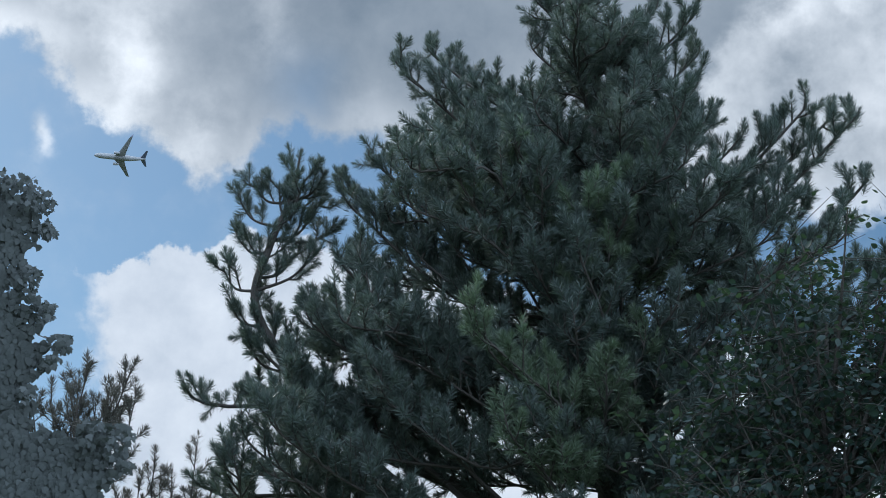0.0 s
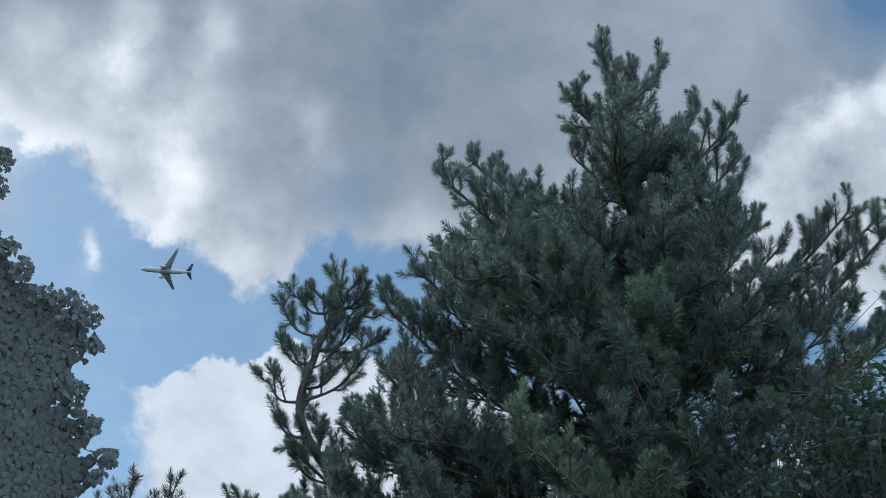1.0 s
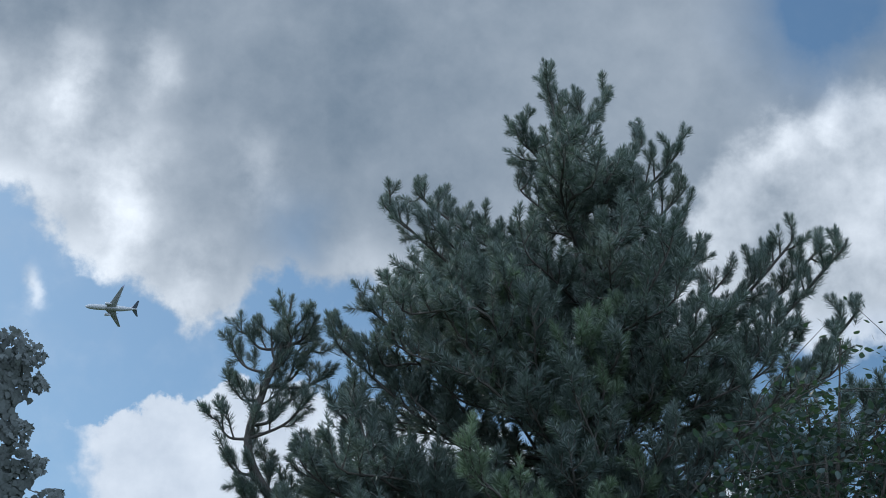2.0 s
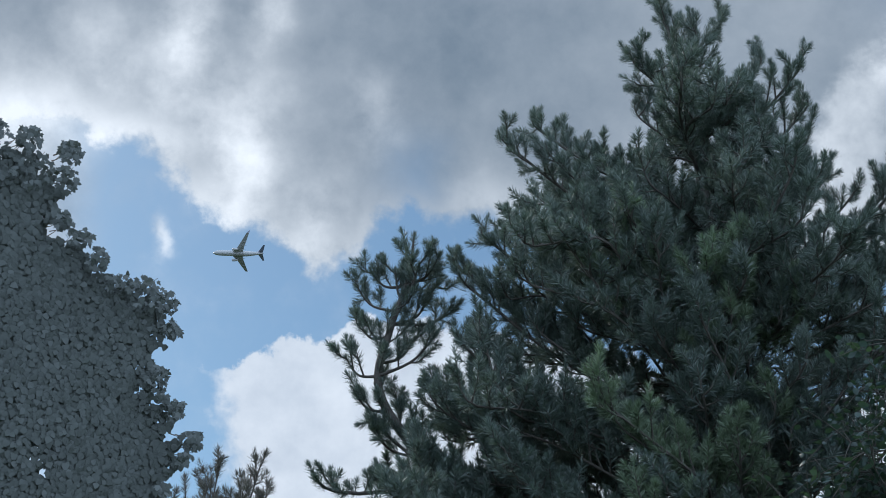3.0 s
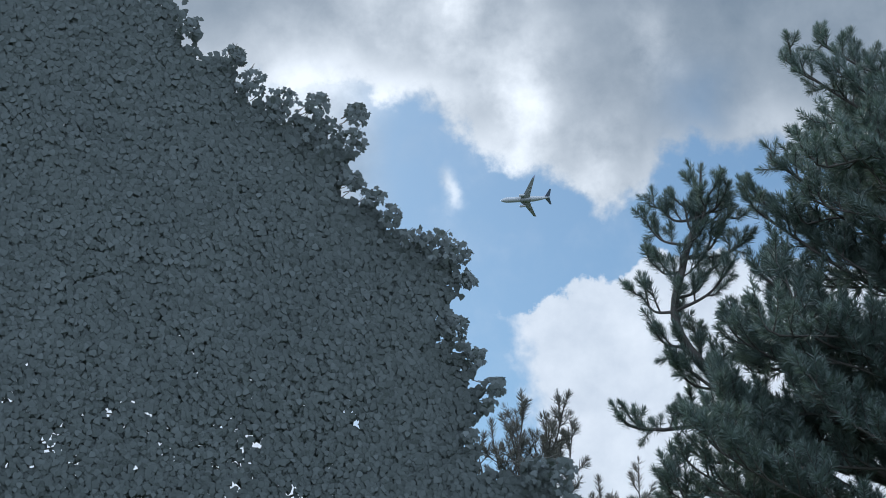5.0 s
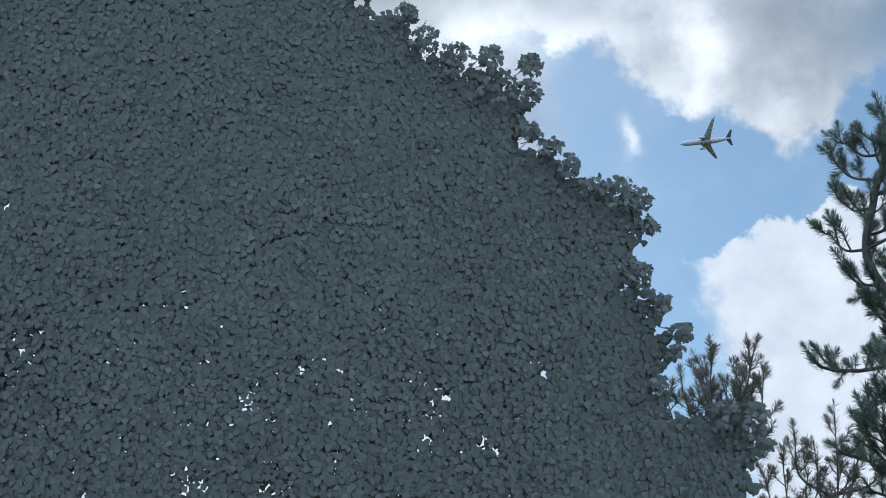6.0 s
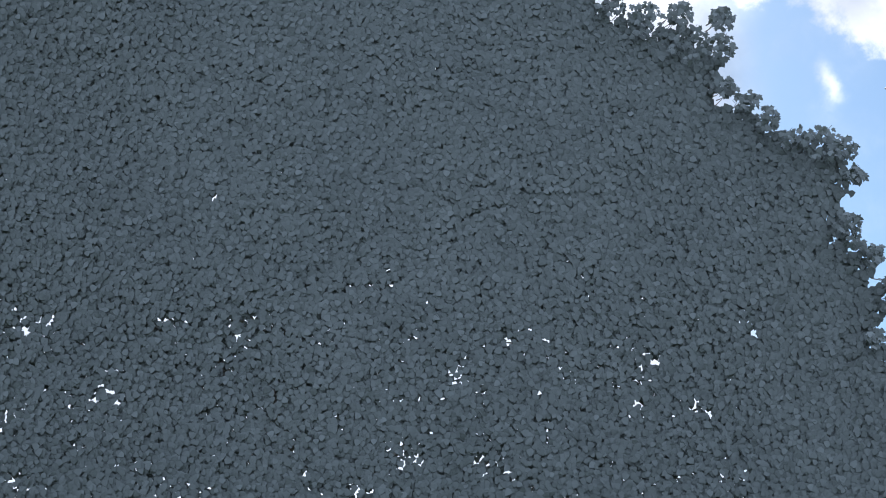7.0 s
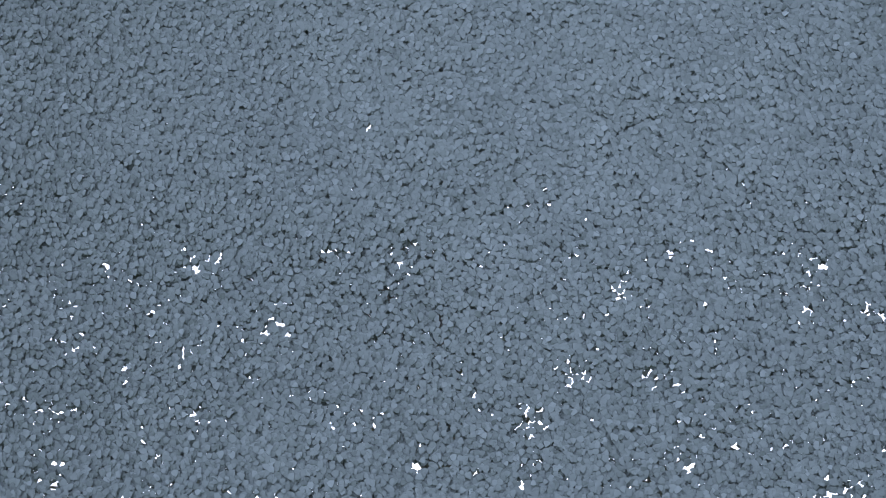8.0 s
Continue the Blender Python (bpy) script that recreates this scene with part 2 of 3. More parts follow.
def needles(brushes, count, reach, width, slim=False):
    """Needles round shoots: rows of start, way, length. They stand out below and close in over the bud, so that a shoot ends blunt."""
    b = np.asarray(brushes)
    n = len(b)
    start, way, size = b[:, None, 0:3], unit(b[:, None, 3:6]), b[:, None, 6:7]
    s = np.random.beta(1.35, 0.85, (n, count, 1))
    rand = unit(np.random.normal(size=(n, count, 3)))
    out = unit(rand - way * (rand * way).sum(-1, keepdims=True))
    lean = np.radians(np.clip(56 - 42 * s ** 5 + np.random.normal(0, 9, s.shape), 4, 85))
    long = reach * np.random.uniform(0.75, 1.1, s.shape) * (1 - 0.4 * s ** 6)
    root = start + way * size * s
    d = way * np.cos(lean) + out * np.sin(lean)
    flat = unit(np.cross(d, unit(np.random.normal(size=(n, count, 3))))) * width / 2
    if slim:
        tip = root + d * long
        v = np.stack((root - flat, root + flat, tip), 2).reshape(-1, 3)
        return mesh_of("needles", v, np.arange(len(v)).reshape(-1, 3))
    # each needle bows towards the shoot's end
    bow = lean - np.radians(16)
    knee = root + d * long * 0.5
    tip = knee + (way * np.cos(bow) + out * np.sin(bow)) * long * 0.5
    v = np.stack((root - flat, root + flat, knee + flat, knee - flat, tip), 2).reshape(-1, 3)
    q = np.arange(len(v)).reshape(-1, 5)
    return mesh_of("needles", v, np.concatenate((q[:, (0, 1, 2)], q[:, (0, 2, 3)], q[:, (3, 2, 4)])))


def sprays(line, young, old, wood, gap, side_long, shoot, first=0.35, lift=0.55, thick=0.012):
    """Side twigs along a limb, each ending in a needle-covered shoot that turns upwards."""
    seg = np.linalg.norm(np.diff(line, axis=0), axis=1)
    run = np.concatenate(((0,), np.cumsum(seg)))
    total = run[-1]
    at = total * first
    flip = random.choice((-1, 1))
    while at < total * 0.97:
        p = np.array([np.interp(at, run, line[:, k]) for k in range(3)])
        q = np.array([np.interp(min(at + 0.1, total), run, line[:, k]) for k in range(3)])
        ahead = unit(q - p + 1e-6)
        side = unit(np.cross(ahead, (0, 0, 1)) * flip + np.random.normal(0, 0.6, 3))
        d = unit(ahead * 0.75 + side * 0.9 + np.array((0, 0, lift * random.uniform(0.2, 1.2))))
        long = side_long * random.uniform(0.5, 1.1) * (1.1 - 0.6 * at / total)
        bend = p + d * long * 0.55
        d2 = unit(d * 0.8 + np.array((0, 0, lift)))
        tip = bend + d2 * long * 0.45
        wood.branch(curve((p, bend, tip), 4), thick, thick * 0.4, 4)
        size = shoot * random.uniform(0.8, 1.2)
        young.append((*(tip - d2 * size * 0.6), *d2, size))
        old.append((*(p + d * long * 0.15), *d, long * 0.5))
        for _ in range(1 + (long > side_long * 0.5)):
            d3 = unit(d * 0.8 + np.random.normal(0, 0.45, 3) + np.array((0, 0, lift)))
            size = shoot * random.uniform(0.6, 1.0)
            start = bend - d * random.uniform(-0.2, 0.3) * long
            wood.branch(curve((start, start + d3 * size * 0.4, start + d3 * size), 3), thick * 0.5, thick * 0.3, 4)
            young.append((*(start + d3 * size * 0.25), *d3, size * 0.75))
        flip = -flip
        at += gap * random.uniform(0.6, 1.4)
    d = unit(line[-1] - line[-3])
    young.append((*(line[-1] - d * shoot * 1.1), *d, shoot))


def empty(name, place):
    ob = new(name)
    ob.location = place
    return ob


def limb_part(thing, base, line, r0, needle_material, count=125, reach=0.115, width=0.0043, slim=False, sparse=0.5, **spray):
    wood, young, old = Wood(), [], []
    wood.branch(line - base, r0, 0.007, 6)
    sprays(line - base, young, old, wood, **spray)
    limb = part("limb", wood.mesh("limb"), BARK, thing, smooth=True)
    part("needles", needles(young, count, reach, width, slim), needle_material, limb)
    part("needles", needles(old, int(count * sparse), reach, width, True), needle_material, limb)


# ---- ground ----
bm = bmesh.new()
bmesh.ops.create_grid(bm, x_segments=40, y_segments=40, size=2500)
for v in bm.verts:
    v.co.z = 0.0
tagged(part("ground", bm, GRASS, None), "mown green grass under the trees", "ground", kind="structure")


# ---- the tall pine ----
def pine():
    away = 15.0
    base = spot(15.5, 0, away) * np.array((1, 1, 0))
    tree = empty("pine_tree", base)
    tagged(tree, "tall dark green pine with upturned bottle-brush shoots", "tree")
    top = spot(14.5, 35.6, away)
    trunk_line = curve((base, base + (0.05, 0, 4), spot(15.6, 24, away), spot(15.2, 31, away), top), 24)
    wood = Wood()
    wood.branch(trunk_line - base, 0.22, 0.012, 12, taper=1.35)
    part("trunk", wood.mesh("trunk"), BARK, tree, "rough grey-brown trunk", smooth=True)

    def from_trunk(z):
        return np.array([np.interp(z, trunk_line[:, 2], trunk_line[:, k]) for k in range(3)])

    # the limbs that make the outline: bearing, height, distance of each tip
    outline = [(14.4, 36.3, 15.0), (17.2, 35.6, 15.3), (13.1, 34.5, 14.6), (16.0, 35.0, 14.7), (18.8, 33.8, 15.2), (20.6, 33.4, 15.0), (12.7, 32.6, 14.8),
               (11.1, 30.9, 14.5), (9.3, 31.4, 15.2), (7.8, 32.3, 15.0), (6.2, 31.8, 14.6), (8.4, 31.2, 14.3), (20.6, 31.8, 15.4), (20.4, 30.6, 14.8),
               (19.8, 29.3, 15.0), (21.0, 29.0, 15.6), (22.0, 28.2, 15.2)]
    spread = [(23.9, 28.4, 15.2), (25.1, 29.1, 15.0), (26.2, 28.6, 15.4), (27.3, 28.5, 15.1), (27.3, 25.9, 14.9), (25.6, 24.0, 15.3), (27.0, 23.0, 14.8),
              (5.2, 27.9, 14.8), (4.2, 26.0, 15.0), (6.6, 28.0, 15.2), (3.7, 26.8, 15.2), (-2.2, 18.1, 14.8), (-1.3, 14.6, 15.0), (-0.4, 15.6, 14.4),
              (0.1, 20.3, 15.0), (0.5, 18.4, 14.6), (2.6, 22.0, 14.6), (4.0, 23.6, 14.4), (-0.6, 13.2, 15.3), (1.0, 16.6, 15.4)]
    for az, el, d in outline + spread:
        tip = spot(az, el - 0.35, d)
        run = np.linalg.norm((tip - from_trunk(tip[2]))[:2])
        foot = from_trunk(max(2.5, tip[2] - 0.55 - 0.45 * run))
        mid = foot * 0.5 + tip * 0.5 + np.array((0, 0, -0.16 * run))
        late = tip + np.array((0, 0, -0.24)) + (foot - tip) * np.array((0.06, 0.06, 0))
        if el < 19:
            late = tip + np.array((0, 0, -0.24)) + (foot - tip) * np.array((0.07, 0.07, 0))
            mid = foot * 0.45 + tip * 0.55
            mid[2] = tip[2] - 0.45
        limb_part(tree, base, curve((foot, mid, late, tip), 14), 0.012 + 0.006 * run, NEEDLE,
                  gap=0.1, side_long=0.46, shoot=0.25, first=max(0.25, 1 - 2.3 / (run + 1.0)), lift=0.55)
    limb_part(tree, base, curve(trunk_line[[13, 17, 20, 23]], 12), 0.03, NEEDLE, gap=0.1, side_long=0.5, shoot=0.25, first=0.05, lift=0.6)
    # the crooked leader on the open side
    foot = from_trunk(4.6)
    crook = curve((foot, spot(5, 16.0, 15), spot(1.7, 19.2, 15), spot(0.55, 21.3, 15), spot(1.1, 23.5, 15), spot(1.9, 25.6, 15), spot(2.2, 27.4, 15)), 26)
    limb_part(tree, base, crook, 0.085, NEEDLE, gap=0.13, side_long=0.55, shoot=0.25, first=0.5)
    for az, el in ((-0.5, 25.3), (-0.9, 22.4), (-0.3, 23.8), (3.4, 26.6), (2.9, 24.8), (1.3, 26.0), (3.2, 23.4), (0.2, 25.9), (2.4, 26.2), (3.6, 25.6), (-0.6, 21.2), (2.2, 23.2), (3.9, 24.4), (1.6, 20.6), (0.2, 19.6)):
        tip = spot(az, el, 15 + random.uniform(-0.4, 0.4))
        k = int(np.argmin(np.abs(crook[:, 2] - (tip[2] - 0.34))))
        mid = crook[k] * 0.4 + tip * 0.6 + np.array((0, 0, -0.13))
        limb_part(tree, base, curve((crook[k], mid, tip), 10), 0.02, NEEDLE, gap=0.13, side_long=0.36, shoot=0.25, first=0.3)
    # the inner limbs
    roof_az = [-1.5, 0, 3, 5.5, 7, 9, 11, 13, 15, 17, 19, 20.5, 22, 24, 27, 29]
    roof_el = [14, 18, 23.5, 26.5, 30.5, 30.3, 30, 33, 35, 34, 32, 30, 27, 26.8, 26, 22]
    # zones of the crown: limbs, bearings and heights between which their tips lie
    zones = ((74, -0.5, 28.0, 8.0, 40.0), (20, 1.0, 9.5, 16.0, 24.5), (20, 10.5, 20.5, 25.0, 40.0), (24, 9.0, 24.0, 8.0, 21.0), (24, 18.0, 28.5, 13.0, 26.0), (24, 5.8, 12.0, 25.0, 31.5), (13, 2.2, 7.5, 17.5, 24.0), (10, 18.5, 24.5, 22.0, 28.0), (17, 11.0, 19.5, 19.0, 28.0), (12, 16.0, 20.8, 27.0, 33.5), (16, 9.5, 19.5, 15.0, 29.0))
    spots = [(az0 + (az1 - az0) * ((i * 0.618034) % 1.0), low, high) for n, az0, az1, low, high in zones for i in range(n)]
    for k, (az, low, high) in enumerate(spots):
        lid = min(high, np.interp(az, roof_az, roof_el) - 0.9)
        el = low + max(0.5, lid - low) * random.random() ** 0.75
        tip = spot(az, el, random.uniform(13.0, 16.6) if k < len(spots) - 16 else random.uniform(12.7, 14.2))
        run = np.linalg.norm((tip - from_trunk(tip[2]))[:2])
        foot = from_trunk(max(2.2, tip[2] - random.uniform(-0.3, 0.6) - 0.3 * run))
        if run > 2.0:  # a side limb that leaves another one further out
            share = 1 - 1.7 / run
            foot = foot * (1 - share) + tip * share + np.random.normal(0, 0.25, 3) + np.array((0, 0, -0.35))
            run = 1.8
        mid = foot * 0.5 + tip * 0.5 + np.array((0, 0, -0.1 * run)) + np.random.normal(0, 0.09 * run, 3)
        late = tip + np.array((0, 0, -0.3)) + (foot - tip) * np.array((0.1, 0.1, 0))
        # the last sixteen limbs, set nearer, carry needles with sunlight in their colour
        limb_part(tree, base, curve((foot, mid, late, tip), 12), 0.008 + 0.005 * run, NEEDLE if k < len(spots) - 16 else NEEDLE_SUNLIT, count=62, width=0.0115, reach=0.12, slim=True, sparse=0.75,
                  gap=0.1, side_long=0.55, shoot=0.26, first=0.15, lift=0.65)


pine()


# ---- the young pine far behind ----
def far_pine(place, tips, label):
    base = np.array((place[0], place[1], 0.0))
    tree = empty("young_pine_tree", base)
    tagged(tree, label, "tree")
    low = min(t[2] for t in tips)
    wood = Wood()
    line = curve((base, base + (0.1, 0, low * 0.5), base + (0, 0, low - 0.4)), 14)
    wood.branch(line - base, 0.12, 0.045, 10)
    part("trunk", wood.mesh("trunk"), BARK, tree, smooth=True)
    for k, tip in enumerate(tips):
        foot = line[-1 - k % 4]
        mid = (foot + tip) / 2 + (tip - foot) * np.array((0.18, 0.18, -0.12)) + np.random.normal(0, 0.08, 3)
        limb_part(tree, base, curve((foot, mid, tip), 14), 0.026, NEEDLE_FAR, count=42, reach=0.16, width=0.008,
                  gap=0.2, side_long=0.62, shoot=0.24, first=0.3, lift=0.6)


far_pine(spot(-6.0, 0, 24), [spot(a, e, 24 + random.uniform(-0.6, 0.6)) for a, e in
         ((-4.3, 18.2), (-6.0, 18.2), (-5.1, 17.6), (-4.7, 17.4), (-6.8, 17.4), (-7.4, 16.6), (-5.6, 16.7), (-8.2, 16.8), (-6.5, 15.9), (-5.0, 16.2), (-4.0, 17.3), (-6.4, 17.9), (-7.0, 16.0), (-4.5, 16.6))],
         "young thin pine rising behind the broad-leaved tree")
far_pine(spot(-1.8, 0, 25), [spot(a, e, 25 + random.uniform(-0.6, 0.6)) for a, e in
         ((-3.0, 14.7), (-1.4, 15.1), (-2.3, 14.3), (-3.6, 13.9), (-0.6, 14.0), (-2.6, 13.2), (-1.0, 13.1), (-4.4, 13.3), (0.2, 13.4))],
         "young thin pine with spread shoots beside the tall pine")


# ---- broad-leaved trees ----
def maple_blade():
    half = [(0.0, 0.0), (0.40, -0.02), (0.30, 0.16), (0.56, 0.44), (0.24, 0.48), (0.22, 0.74), (0.0, 1.0)]
    p = half + [(-x, y) for x, y in half[-2:0:-1]]
    v = np.array([(0, 0.3, 0.0)] + [(x, y, -0.45 * x * x - 0.2 * (y - 0.3) ** 2) for x, y in p])
    n = len(p)
    return v, np.array([(0, 1 + i, 1 + (i + 1) % n) for i in range(n)])


def inner_blade():
    p = ((0, 0), (0.52, 0.2), (0.34, 0.68), (0.0, 1.05), (-0.34, 0.68), (-0.52, 0.2))
    v = np.array([(x, y, -0.35 * x * x - 0.16 * y * y) for x, y in p])
    return v, np.array([(0, 1, 2), (0, 2, 3), (0, 3, 4), (0, 4, 5)])


def oval_blade():
    p = [(0, 0), (0.26, 0.2), (0.33, 0.45), (0.2, 0.75), (0, 1), (-0.2, 0.75), (-0.33, 0.45), (-0.26, 0.2)]
    v = np.array([(0, 0.45, 0.03)] + [(x, y, -0.5 * x * x - 0.15 * y * y) for x, y in p])
    return v, np.array([(0, 1 + i, 1 + (i + 1) % 8) for i in range(8)])


def leaves(name, places, ways, size, blade, droop=0.5, tumble=0.55, face=np.array((0, 0, 1.0))):
    """Leaves at places, pointing along ways, laid out towards face."""
    v, t = blade
    n = len(places)
    tip = ways + np.random.normal(0, 0.45, (n, 3)) + np.array((0, 0, -droop))
    up = unit(face + np.random.normal(0, tumble, (n, 3)))
    tip = unit(tip - up * (tip * up).sum(-1, keepdims=True))
    side = unit(np.cross(tip, up))
    s = size * np.random.uniform(0.65, 1.15, (n, 1, 1))
    w = places[:, None] + s * (side[:, None] * v[None, :, 0:1] + tip[:, None] * v[None, :, 1:2] + up[:, None] * v[None, :, 2:3] * np.random.uniform(0.2, 1.2, (n, 1, 1)))
    tri = t[None] + (np.arange(n) * len(v))[:, None, None]
    return mesh_of(name, w.reshape(-1, 3), tri.reshape(-1, 3))


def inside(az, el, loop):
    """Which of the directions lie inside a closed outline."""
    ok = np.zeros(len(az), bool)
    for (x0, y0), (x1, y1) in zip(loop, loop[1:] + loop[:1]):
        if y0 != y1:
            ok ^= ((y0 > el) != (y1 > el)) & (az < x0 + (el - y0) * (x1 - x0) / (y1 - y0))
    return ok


def spots_of(az, el, away):
    """spot() for many directions at once."""
    a = np.radians(az)
    return np.stack((np.sin(a) * away, np.cos(a) * away, 1.6 + away * np.tan(np.radians(el))), -1)


def mottle(az, el, size, seed):
    return np.array([noise.noise((a / size, e / size, seed)) for a, e in zip(az.tolist(), el.tolist())])


def maple():
    base = spot(-33, 0, 13.6) * np.array((1, 1, 0))
    tree = empty("maple_tree", base)
    tagged(tree, "broad dark grey-green maple in dense full leaf against the light", "tree")
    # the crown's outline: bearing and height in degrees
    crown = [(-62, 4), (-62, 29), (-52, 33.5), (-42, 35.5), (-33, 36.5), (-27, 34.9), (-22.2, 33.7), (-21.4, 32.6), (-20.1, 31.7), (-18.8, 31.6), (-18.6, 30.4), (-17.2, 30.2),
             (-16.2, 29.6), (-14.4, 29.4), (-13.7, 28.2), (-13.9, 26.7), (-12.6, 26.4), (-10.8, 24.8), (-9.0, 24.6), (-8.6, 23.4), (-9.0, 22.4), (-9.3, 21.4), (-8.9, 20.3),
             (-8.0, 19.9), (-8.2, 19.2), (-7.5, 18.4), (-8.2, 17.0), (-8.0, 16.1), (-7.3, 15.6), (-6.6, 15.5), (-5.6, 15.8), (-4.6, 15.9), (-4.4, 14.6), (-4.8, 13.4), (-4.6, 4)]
    trunk = Wood()
    line = curve((base, base + (0.1, 0.05, 1.5), base + (-0.1, 0.1, 3.4), base + (0.05, 0, 6.5), base + (0, 0, 9.0)), 20)
    trunk.branch(line - base, 0.27, 0.03, 12)
    part("trunk", trunk.mesh("trunk"), GREY_BARK, tree, "grey furrowed trunk", smooth=True)
    # limbs reach out into the crown; every limb carries its share of the leaves
    roof_az, roof_el = [-62, -42, -33, -22, -13.5, -8.5, -4.4], [29, 35.5, 36.5, 33.5, 28, 20, 15]
    limbs = []
    for i in range(48):
        az = -60 + 53 * ((i * 0.618034 + 0.2) % 1.0)
        lid = np.interp(az, roof_az, roof_el) - 2.5
        el = 6 + (lid - 6) * ((i * 0.754878) % 1.0) ** 0.7
        tip = spot(az, el, random.uniform(12.0, 13.0))
        run = np.linalg.norm((tip - base)[:2])
        z = min(max(2.0, tip[2] - 0.7 * run - 0.4), 8.6)
        foot = np.array([np.interp(z, line[:, 2], line[:, k]) for k in range(3)])
        limbs.append(curve((foot, foot * 0.55 + tip * 0.45 + (0, 0, 0.12 * run), tip), 10))
    # places where the crown is open: bearing, height and width
    gaps = [(-23.4, 17.4, 0.5), (-25.2, 16.8, 0.32), (-17.1, 16.5, 0.4), (-21.5, 21.4, 0.3), (-22.1, 15.2, 0.35), (-36.2, 22.9, 0.4), (-33.3, 24.1, 0.22), (-42.5, 17.3, 0.42),
            (-35.0, 14.8, 0.3), (-32.3, 13.0, 0.45), (-31.9, 8.9, 0.35), (-24.8, 8.4, 0.32), (-21.3, 9.6, 0.35), (-26.9, 10.9, 0.3), (-34.1, 12.4, 0.25), (-27.8, 16.6, 0.3),
            (-26.8, 19.0, 0.3), (-20.7, 20.6, 0.25), (-22.5, 11.5, 0.25), (-15.6, 14.6, 0.4), (-18.9, 15.6, 0.3), (-13.0, 14.3, 0.3)]

    def open_spots(az, el):
        """The share of leaves that grow in a direction: fewer low down, where light shows through in clusters of specks."""
        low = np.clip((24 - el) / 7, 0, 1) * np.clip((-10 - az) / 4, 0, 1)
        share = 1.0 - 0.22 * low - np.clip(mottle(az, el, 1.7, 3.0), 0, 1) * 0.75 * low - np.clip(mottle(az, el, 0.3, 9.0), 0, 1) * 1.05 * low
        for a, e, r in gaps:
            share *= np.clip(np.hypot(az - a, el - e) / (0.8 * r) - 0.4, 0, 1) ** 0.5
        return np.clip(share, 0, 1)

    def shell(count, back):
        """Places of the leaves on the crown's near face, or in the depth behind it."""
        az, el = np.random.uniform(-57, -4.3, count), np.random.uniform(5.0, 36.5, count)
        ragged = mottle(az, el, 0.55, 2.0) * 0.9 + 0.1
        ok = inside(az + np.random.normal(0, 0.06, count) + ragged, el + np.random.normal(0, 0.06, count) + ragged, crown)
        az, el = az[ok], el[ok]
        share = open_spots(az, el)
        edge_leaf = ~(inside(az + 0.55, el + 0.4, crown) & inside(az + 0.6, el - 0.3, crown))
        share = np.where(edge_leaf, share * 0.5, share)
        ok = share > 0.72 if back else np.random.random(len(az)) < share
        az, el = az[ok], el[ok]
        swell = mottle(az, el, 6.0, 1.0) * 0.08
        away = 11.3 + swell + np.abs(np.random.normal(0, 0.06, len(az)))
        if back:
            deep = np.sqrt(np.clip(1 - ((az + 33) / 30) ** 2, 0.02, 1))
            away = 11.5 + np.random.uniform(0.0, 1.0, len(az)) * (0.4 + 5.4 * deep)
        p = spots_of(az, el, away)
        return p[p[:, 2] < 10.4] if back else p

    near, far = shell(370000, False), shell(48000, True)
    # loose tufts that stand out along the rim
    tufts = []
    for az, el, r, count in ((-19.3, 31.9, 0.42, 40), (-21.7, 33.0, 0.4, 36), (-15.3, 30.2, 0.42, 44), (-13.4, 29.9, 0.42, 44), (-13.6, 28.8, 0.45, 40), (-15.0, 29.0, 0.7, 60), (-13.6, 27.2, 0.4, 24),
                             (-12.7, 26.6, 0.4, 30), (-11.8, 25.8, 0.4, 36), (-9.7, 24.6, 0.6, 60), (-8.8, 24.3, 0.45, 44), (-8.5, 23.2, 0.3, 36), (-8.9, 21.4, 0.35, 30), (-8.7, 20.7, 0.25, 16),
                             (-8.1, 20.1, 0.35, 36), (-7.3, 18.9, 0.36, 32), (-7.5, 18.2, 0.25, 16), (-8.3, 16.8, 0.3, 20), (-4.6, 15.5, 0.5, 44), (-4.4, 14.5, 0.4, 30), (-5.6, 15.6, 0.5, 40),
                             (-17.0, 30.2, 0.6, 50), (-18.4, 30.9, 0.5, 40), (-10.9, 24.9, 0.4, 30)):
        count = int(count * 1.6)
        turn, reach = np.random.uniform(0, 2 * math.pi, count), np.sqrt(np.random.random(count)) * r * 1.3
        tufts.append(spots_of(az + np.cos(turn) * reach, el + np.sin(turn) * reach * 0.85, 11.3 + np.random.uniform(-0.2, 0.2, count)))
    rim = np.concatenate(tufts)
    heart = spot(-28, 11, 15.5)
    mids = np.array([l[7] for l in limbs])

    def nearest(p):
        best, dist = np.zeros(len(p), int), np.full(len(p), 1e9)
        for k, m in enumerate(mids):
            r = np.linalg.norm(p - m, axis=1)
            best[r < dist], dist = k, np.minimum(r, dist)
        return best

    near_own, far_own, rim_own = nearest(near), nearest(far), nearest(rim)
    for k, l in enumerate(limbs):
        mine, mine_far, mine_rim = near[near_own == k], far[far_own == k], rim[rim_own == k]
        wood = Wood()
        wood.branch(l - base, 0.03, 0.006, 7)
        for c in mine_rim[::12]:
            c = c + unit(c) * 0.25
            low = c + unit(heart - c) * 0.25 + unit(c) * 0.4
            wood.branch(curve((low, (low + c) / 2 + (0, 0, -0.04), c), 4) - base, 0.005, 0.002, 4)
        for c in mine[::400]:
            c = c + unit(c - np.array((0, 0, 1.6))) * 0.2
            j = int(np.argmin(np.linalg.norm(l[4:] - c, axis=1))) + 4
            wood.branch(curve((l[j], (l[j] + c) / 2 + (0, 0, 0.08), c), 4) - base, 0.012, 0.003, 4)
        limb = part("limb", wood.mesh("limb"), GREY_BARK, tree, smooth=True)
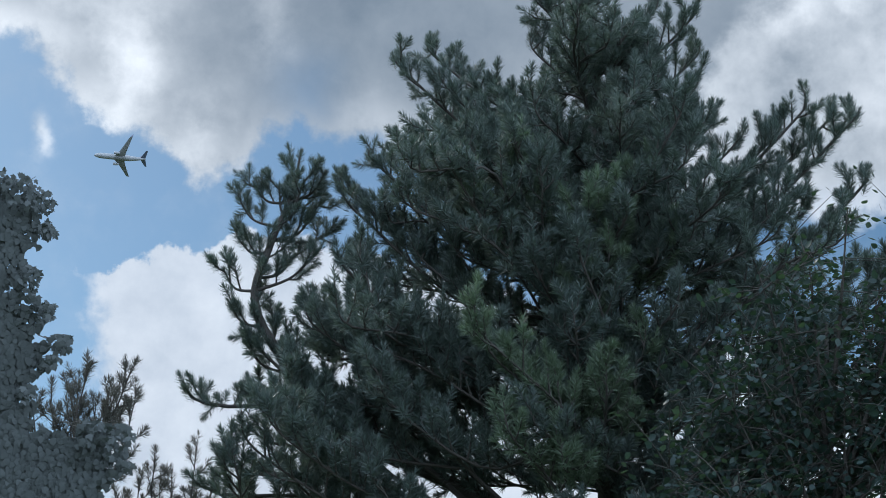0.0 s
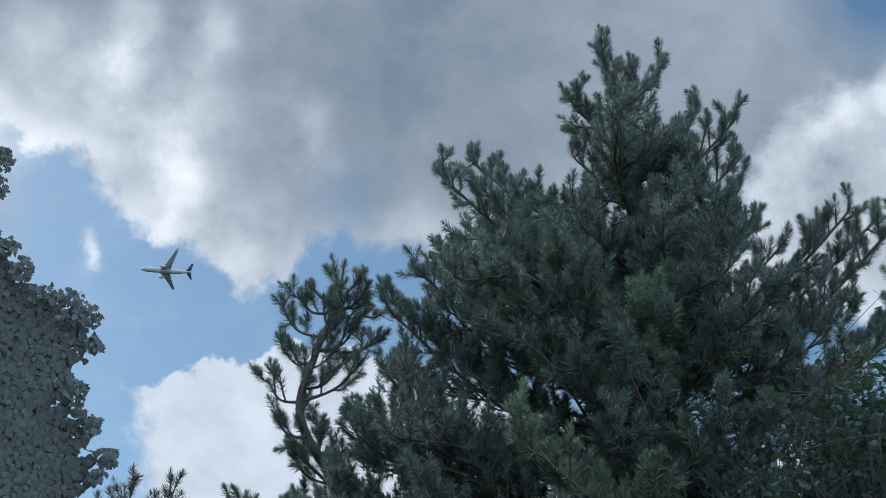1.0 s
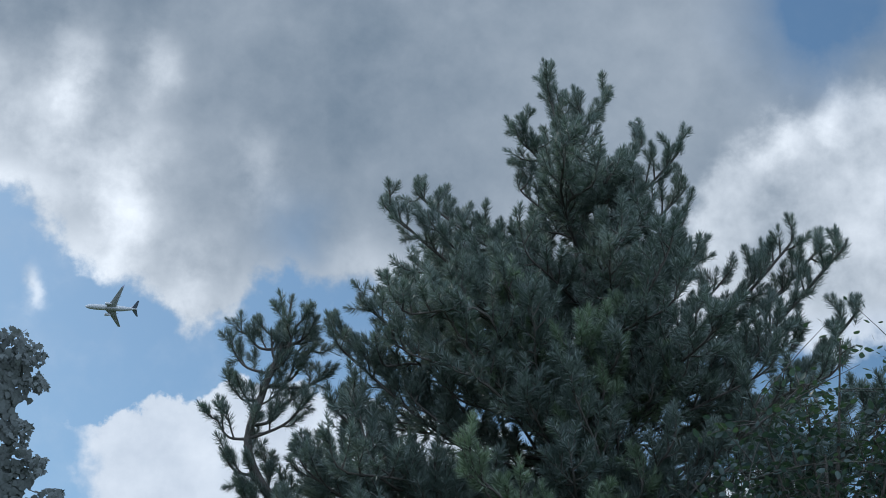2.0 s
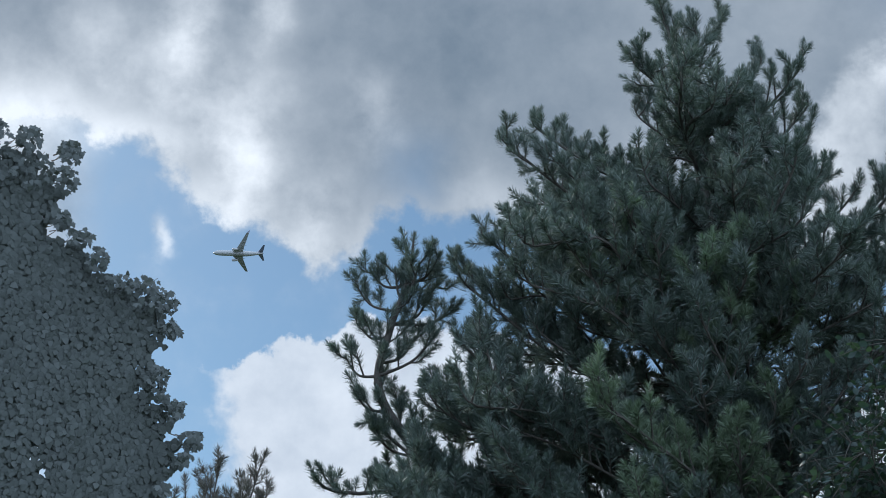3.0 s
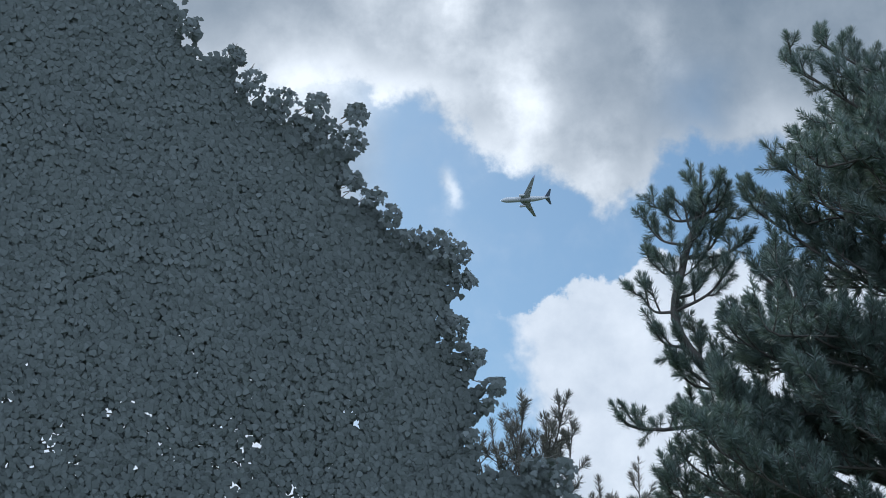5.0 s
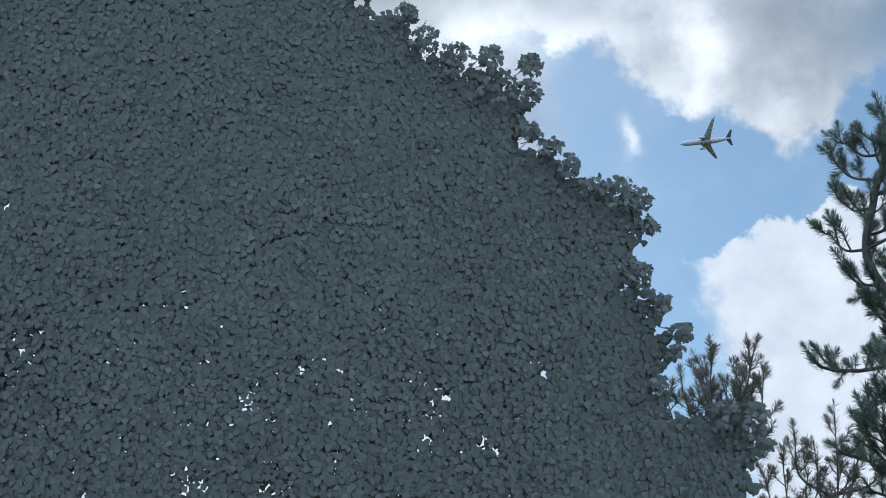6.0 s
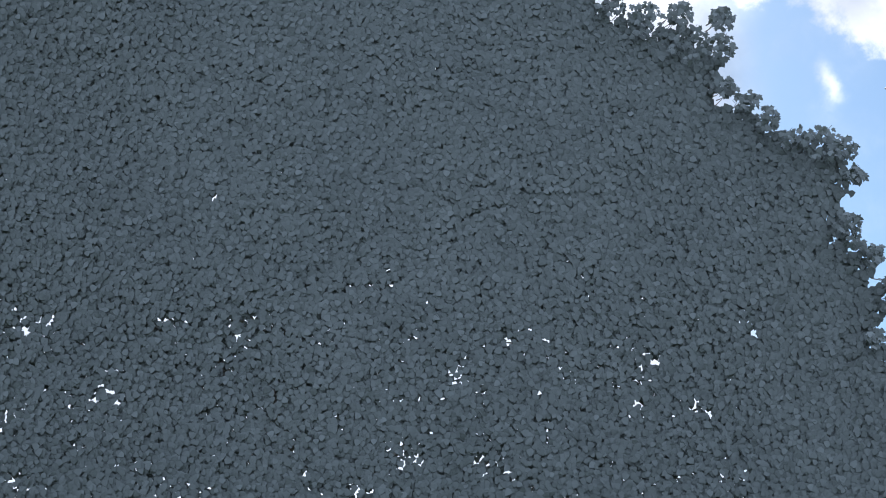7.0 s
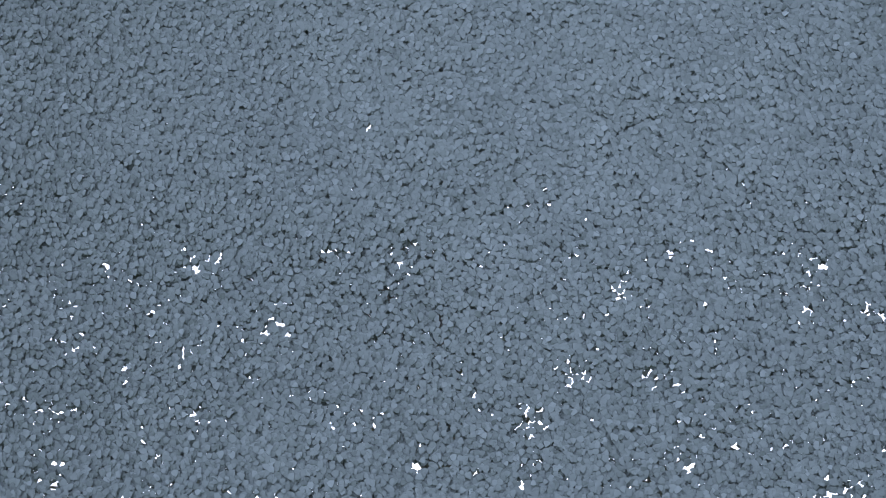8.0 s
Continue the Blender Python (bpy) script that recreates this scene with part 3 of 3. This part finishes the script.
        for p, size, blade, tumble in ((mine, 0.058, inner_blade(), 0.13), (mine_far, 0.115, inner_blade(), 0.3), (mine_rim, 0.062, maple_blade(), 0.38)):
            if len(p):
                # a leaf mosaic: blades lie side by side and face the open space in front of the tree
                out = unit(unit(np.array((0, 0, 1.0)) - p) + 0.5 * unit(p - heart))
                if p is mine_rim:
                    out = unit(out + np.array((0, 0, 0.12)))
                part("leaves", leaves("leaves", p - base, out * 0.3, size, blade, droop=0.9, tumble=tumble, face=out), MAPLE, limb)


maple()


def shrub():
    away = 12.6
    base = spot(24.5, 0, away) * np.array((1, 1, 0))
    tree = empty("broadleaf_tree", base)
    tagged(tree, "slender green broad-leaved tree with small oval leaves", "tree")
    rim_az = [15, 17, 18.6, 19.9, 21.2, 22.4, 23.7, 25, 26.8, 29, 33, 36]
    rim_el = [11, 14, 16.4, 18.6, 20.5, 22.6, 22.2, 23.3, 23.0, 23, 22, 18]
    wood = Wood()
    line = curve((base, base + (0.1, 0, 2), base + (-0.05, 0, 4.2), base + (0.1, 0, 6.2)), 14)
    wood.branch(line - base, 0.10, 0.012, 10)
    part("trunk", wood.mesh("trunk"), BARK, tree, smooth=True)
    for i in range(62):
        az = 15.5 + 19 * ((i * 0.618034) % 1.0)
        lid = np.interp(az, rim_az, rim_el)
        el = 6 + (lid - 6) * (1 - ((i * 0.754878) % 1.0) ** 1.6)
        if i == 0:
            az, el = 26.3, 24.4
        tip = spot(az, el, away + random.uniform(-1.0, 1.0))
        z = min(max(1.2, tip[2] - 1.8), 5.8)
        foot = np.array([np.interp(z, line[:, 2], line[:, k]) for k in range(3)])
        l = curve((foot, (foot + tip) / 2 + (0, 0, -0.1), tip), 16)
        wood = Wood()
        wood.branch(l - base, 0.025, 0.004, 5)
        at, ways = [], []
        for _ in range(28 if i else 2):
            c = l[random.randrange(6, 16)]
            end = c + np.random.normal(0, 0.36, 3) * np.array((1, 1, 0.8))
            wood.branch(curve((c, (c + end) / 2 + (0, 0, 0.03), end), 4) - base, 0.006, 0.002, 4)
            for s in np.linspace(0.2, 1, 9):
                at.append(c + (end - c) * s + np.random.normal(0, 0.05, 3))
                ways.append(unit(end - c + np.random.normal(0, 0.15, 3)))
        for s in range(9, 16):
            at.append(l[s])
            ways.append(unit(np.random.normal(size=3)))
        limb = part("limb", wood.mesh("limb"), BARK, tree, smooth=True)
        part("leaves", leaves("leaves", np.array(at) - base, np.array(ways), 0.085, oval_blade(), droop=0.3, tumble=0.7), BUSH, limb)


shrub()


# ---- the airliner ----
def loft(sections, sides=20):
    """A round body along x: rows of x, z, half width, half height."""
    bm = bmesh.new()
    rings = []
    for x, z, w, h in sections:
        rings.append([bm.verts.new((x, math.cos(a) * w, z + math.sin(a) * h)) for a in (2 * math.pi * k / sides for k in range(sides))])
    for a, b in zip(rings, rings[1:]):
        for k in range(sides):
            bm.faces.new((a[k], a[(k + 1) % sides], b[(k + 1) % sides], b[k]))
    bm.faces.new(rings[0][::-1])
    bm.faces.new(rings[-1])
    bmesh.ops.recalc_face_normals(bm, faces=bm.faces)
    return bm


def foil(stations):
    """A wing through stations: leading edge (x, y, z), chord, thickness, and whether its thickness lies along y."""
    bm = bmesh.new()
    rings = []
    for (x, y, z), chord, thick, upright in stations:
        ring = []
        for cx, cz in ((0, 0), (0.12, 0.42), (0.4, 0.5), (1, 0.02), (1, -0.02), (0.4, -0.4), (0.12, -0.36)):
            o = cz * thick
            ring.append(bm.verts.new((x - cx * chord, y + (o if upright else 0), z + (0 if upright else o))))
        rings.append(ring)
    for a, b in zip(rings, rings[1:]):
        for k in range(7):
            bm.faces.new((a[k], a[(k + 1) % 7], b[(k + 1) % 7], b[k]))
    bm.faces.new(rings[0])
    bm.faces.new(rings[-1][::-1])
    bmesh.ops.recalc_face_normals(bm, faces=bm.faces)
    return bm


def airliner():
    gaze = unit(spot(-5.72, 26.4, 1.0) - np.array((0, 0, 1.6)))
    middle = np.array((0, 0, 1.6)) + gaze * 1095
    right = unit(np.cross(gaze, (0, 0, 1)))
    over = np.cross(right, gaze)
    ahead = unit(-right - 0.02 * over)
    up = unit(0.85 * gaze + 0.53 * over)
    left = unit(np.cross(up, ahead))
    up = np.cross(ahead, left)
    m = Matrix(((ahead[0], left[0], up[0], middle[0]), (ahead[1], left[1], up[1], middle[1]), (ahead[2], left[2], up[2], middle[2]), (0, 0, 0, 1)))
    plane = new("airliner")
    plane.matrix_world = m
    tagged(plane, "twin-engined airliner with dark tail crossing the sky, its shade painted in grey", "airplane")
    part("fuselage", loft([(19.7, -0.5, 0.1, 0.1), (19.0, -0.4, 0.8, 0.75), (17.6, -0.2, 1.5, 1.5), (15.5, 0, 2.0, 2.05), (13, 0, 2.15, 2.2), (-6, 0, 2.15, 2.2),
                           (-11, 0.35, 1.6, 1.6), (-15.5, 0.9, 0.9, 0.95), (-18.8, 1.3, 0.25, 0.3)]), SHADED_PAINT, plane, smooth=True)
    part("wing_fairing", loft([(6.5, -1.2, 0.3, 0.3), (4.5, -1.3, 1.7, 1.0), (-3.5, -1.3, 1.8, 1.0), (-6.0, -1.1, 0.3, 0.3)]), WING, plane, smooth=True)
    for s in (1, -1):
        wing = part("wing", foil([((5.2, s * 1.2, -1.1), 8.0, 1.0, False), ((0.9, s * 6.4, -0.4), 4.8, 0.6, False), ((-5.4, s * 17.6, 2.2), 1.9, 0.22, False)]), WING, plane)
        part("winglet", foil([((-5.4, s * 17.6, 2.2), 1.9, 0.18, False), ((-6.3, s * 18.3, 3.0), 1.3, 0.15, True), ((-7.3, s * 18.6, 4.6), 0.7, 0.1, True)]), DARK, wing)
        for y in (4.0, 7.6, 10.8):
            part("flap_fairing", loft([(-0.8 - y * 0.18, -0.9 + y * 0.07, 0.05, 0.05), (-1.8 - y * 0.18, -1.0 + y * 0.07, 0.22, 0.25), (-4.2 - y * 0.18, -0.9 + y * 0.07, 0.05, 0.05)], 10),
                 WING, wing, smooth=True).location = (0, s * y, 0)
        engine = part("engine", loft([(4.0, -2.0, 0.85, 0.85), (3.7, -2.0, 1.02, 1.02), (2.2, -2.0, 1.08, 1.05), (0.2, -1.9, 0.8, 0.8), (-0.6, -1.9, 0.55, 0.55)]), SHADED_PAINT, wing, smooth=True)
        engine.location = (1.2, s * 4.9, 0)
        part("tailplane", foil([((-14.4, s * 0.7, 1.2), 3.9, 0.4, False), ((-18.3, s * 7.1, 1.9), 1.3, 0.15, False)]), DARK, plane)
    part("tail_fin", foil([((-11.0, 0, 1.8), 6.6, 0.45, True), ((-13.4, 0, 3.2), 4.6, 0.4, True), ((-17.6, 0, 8.4), 1.9, 0.2, True)]), DARK, plane, "dark blue tail fin")


airliner()
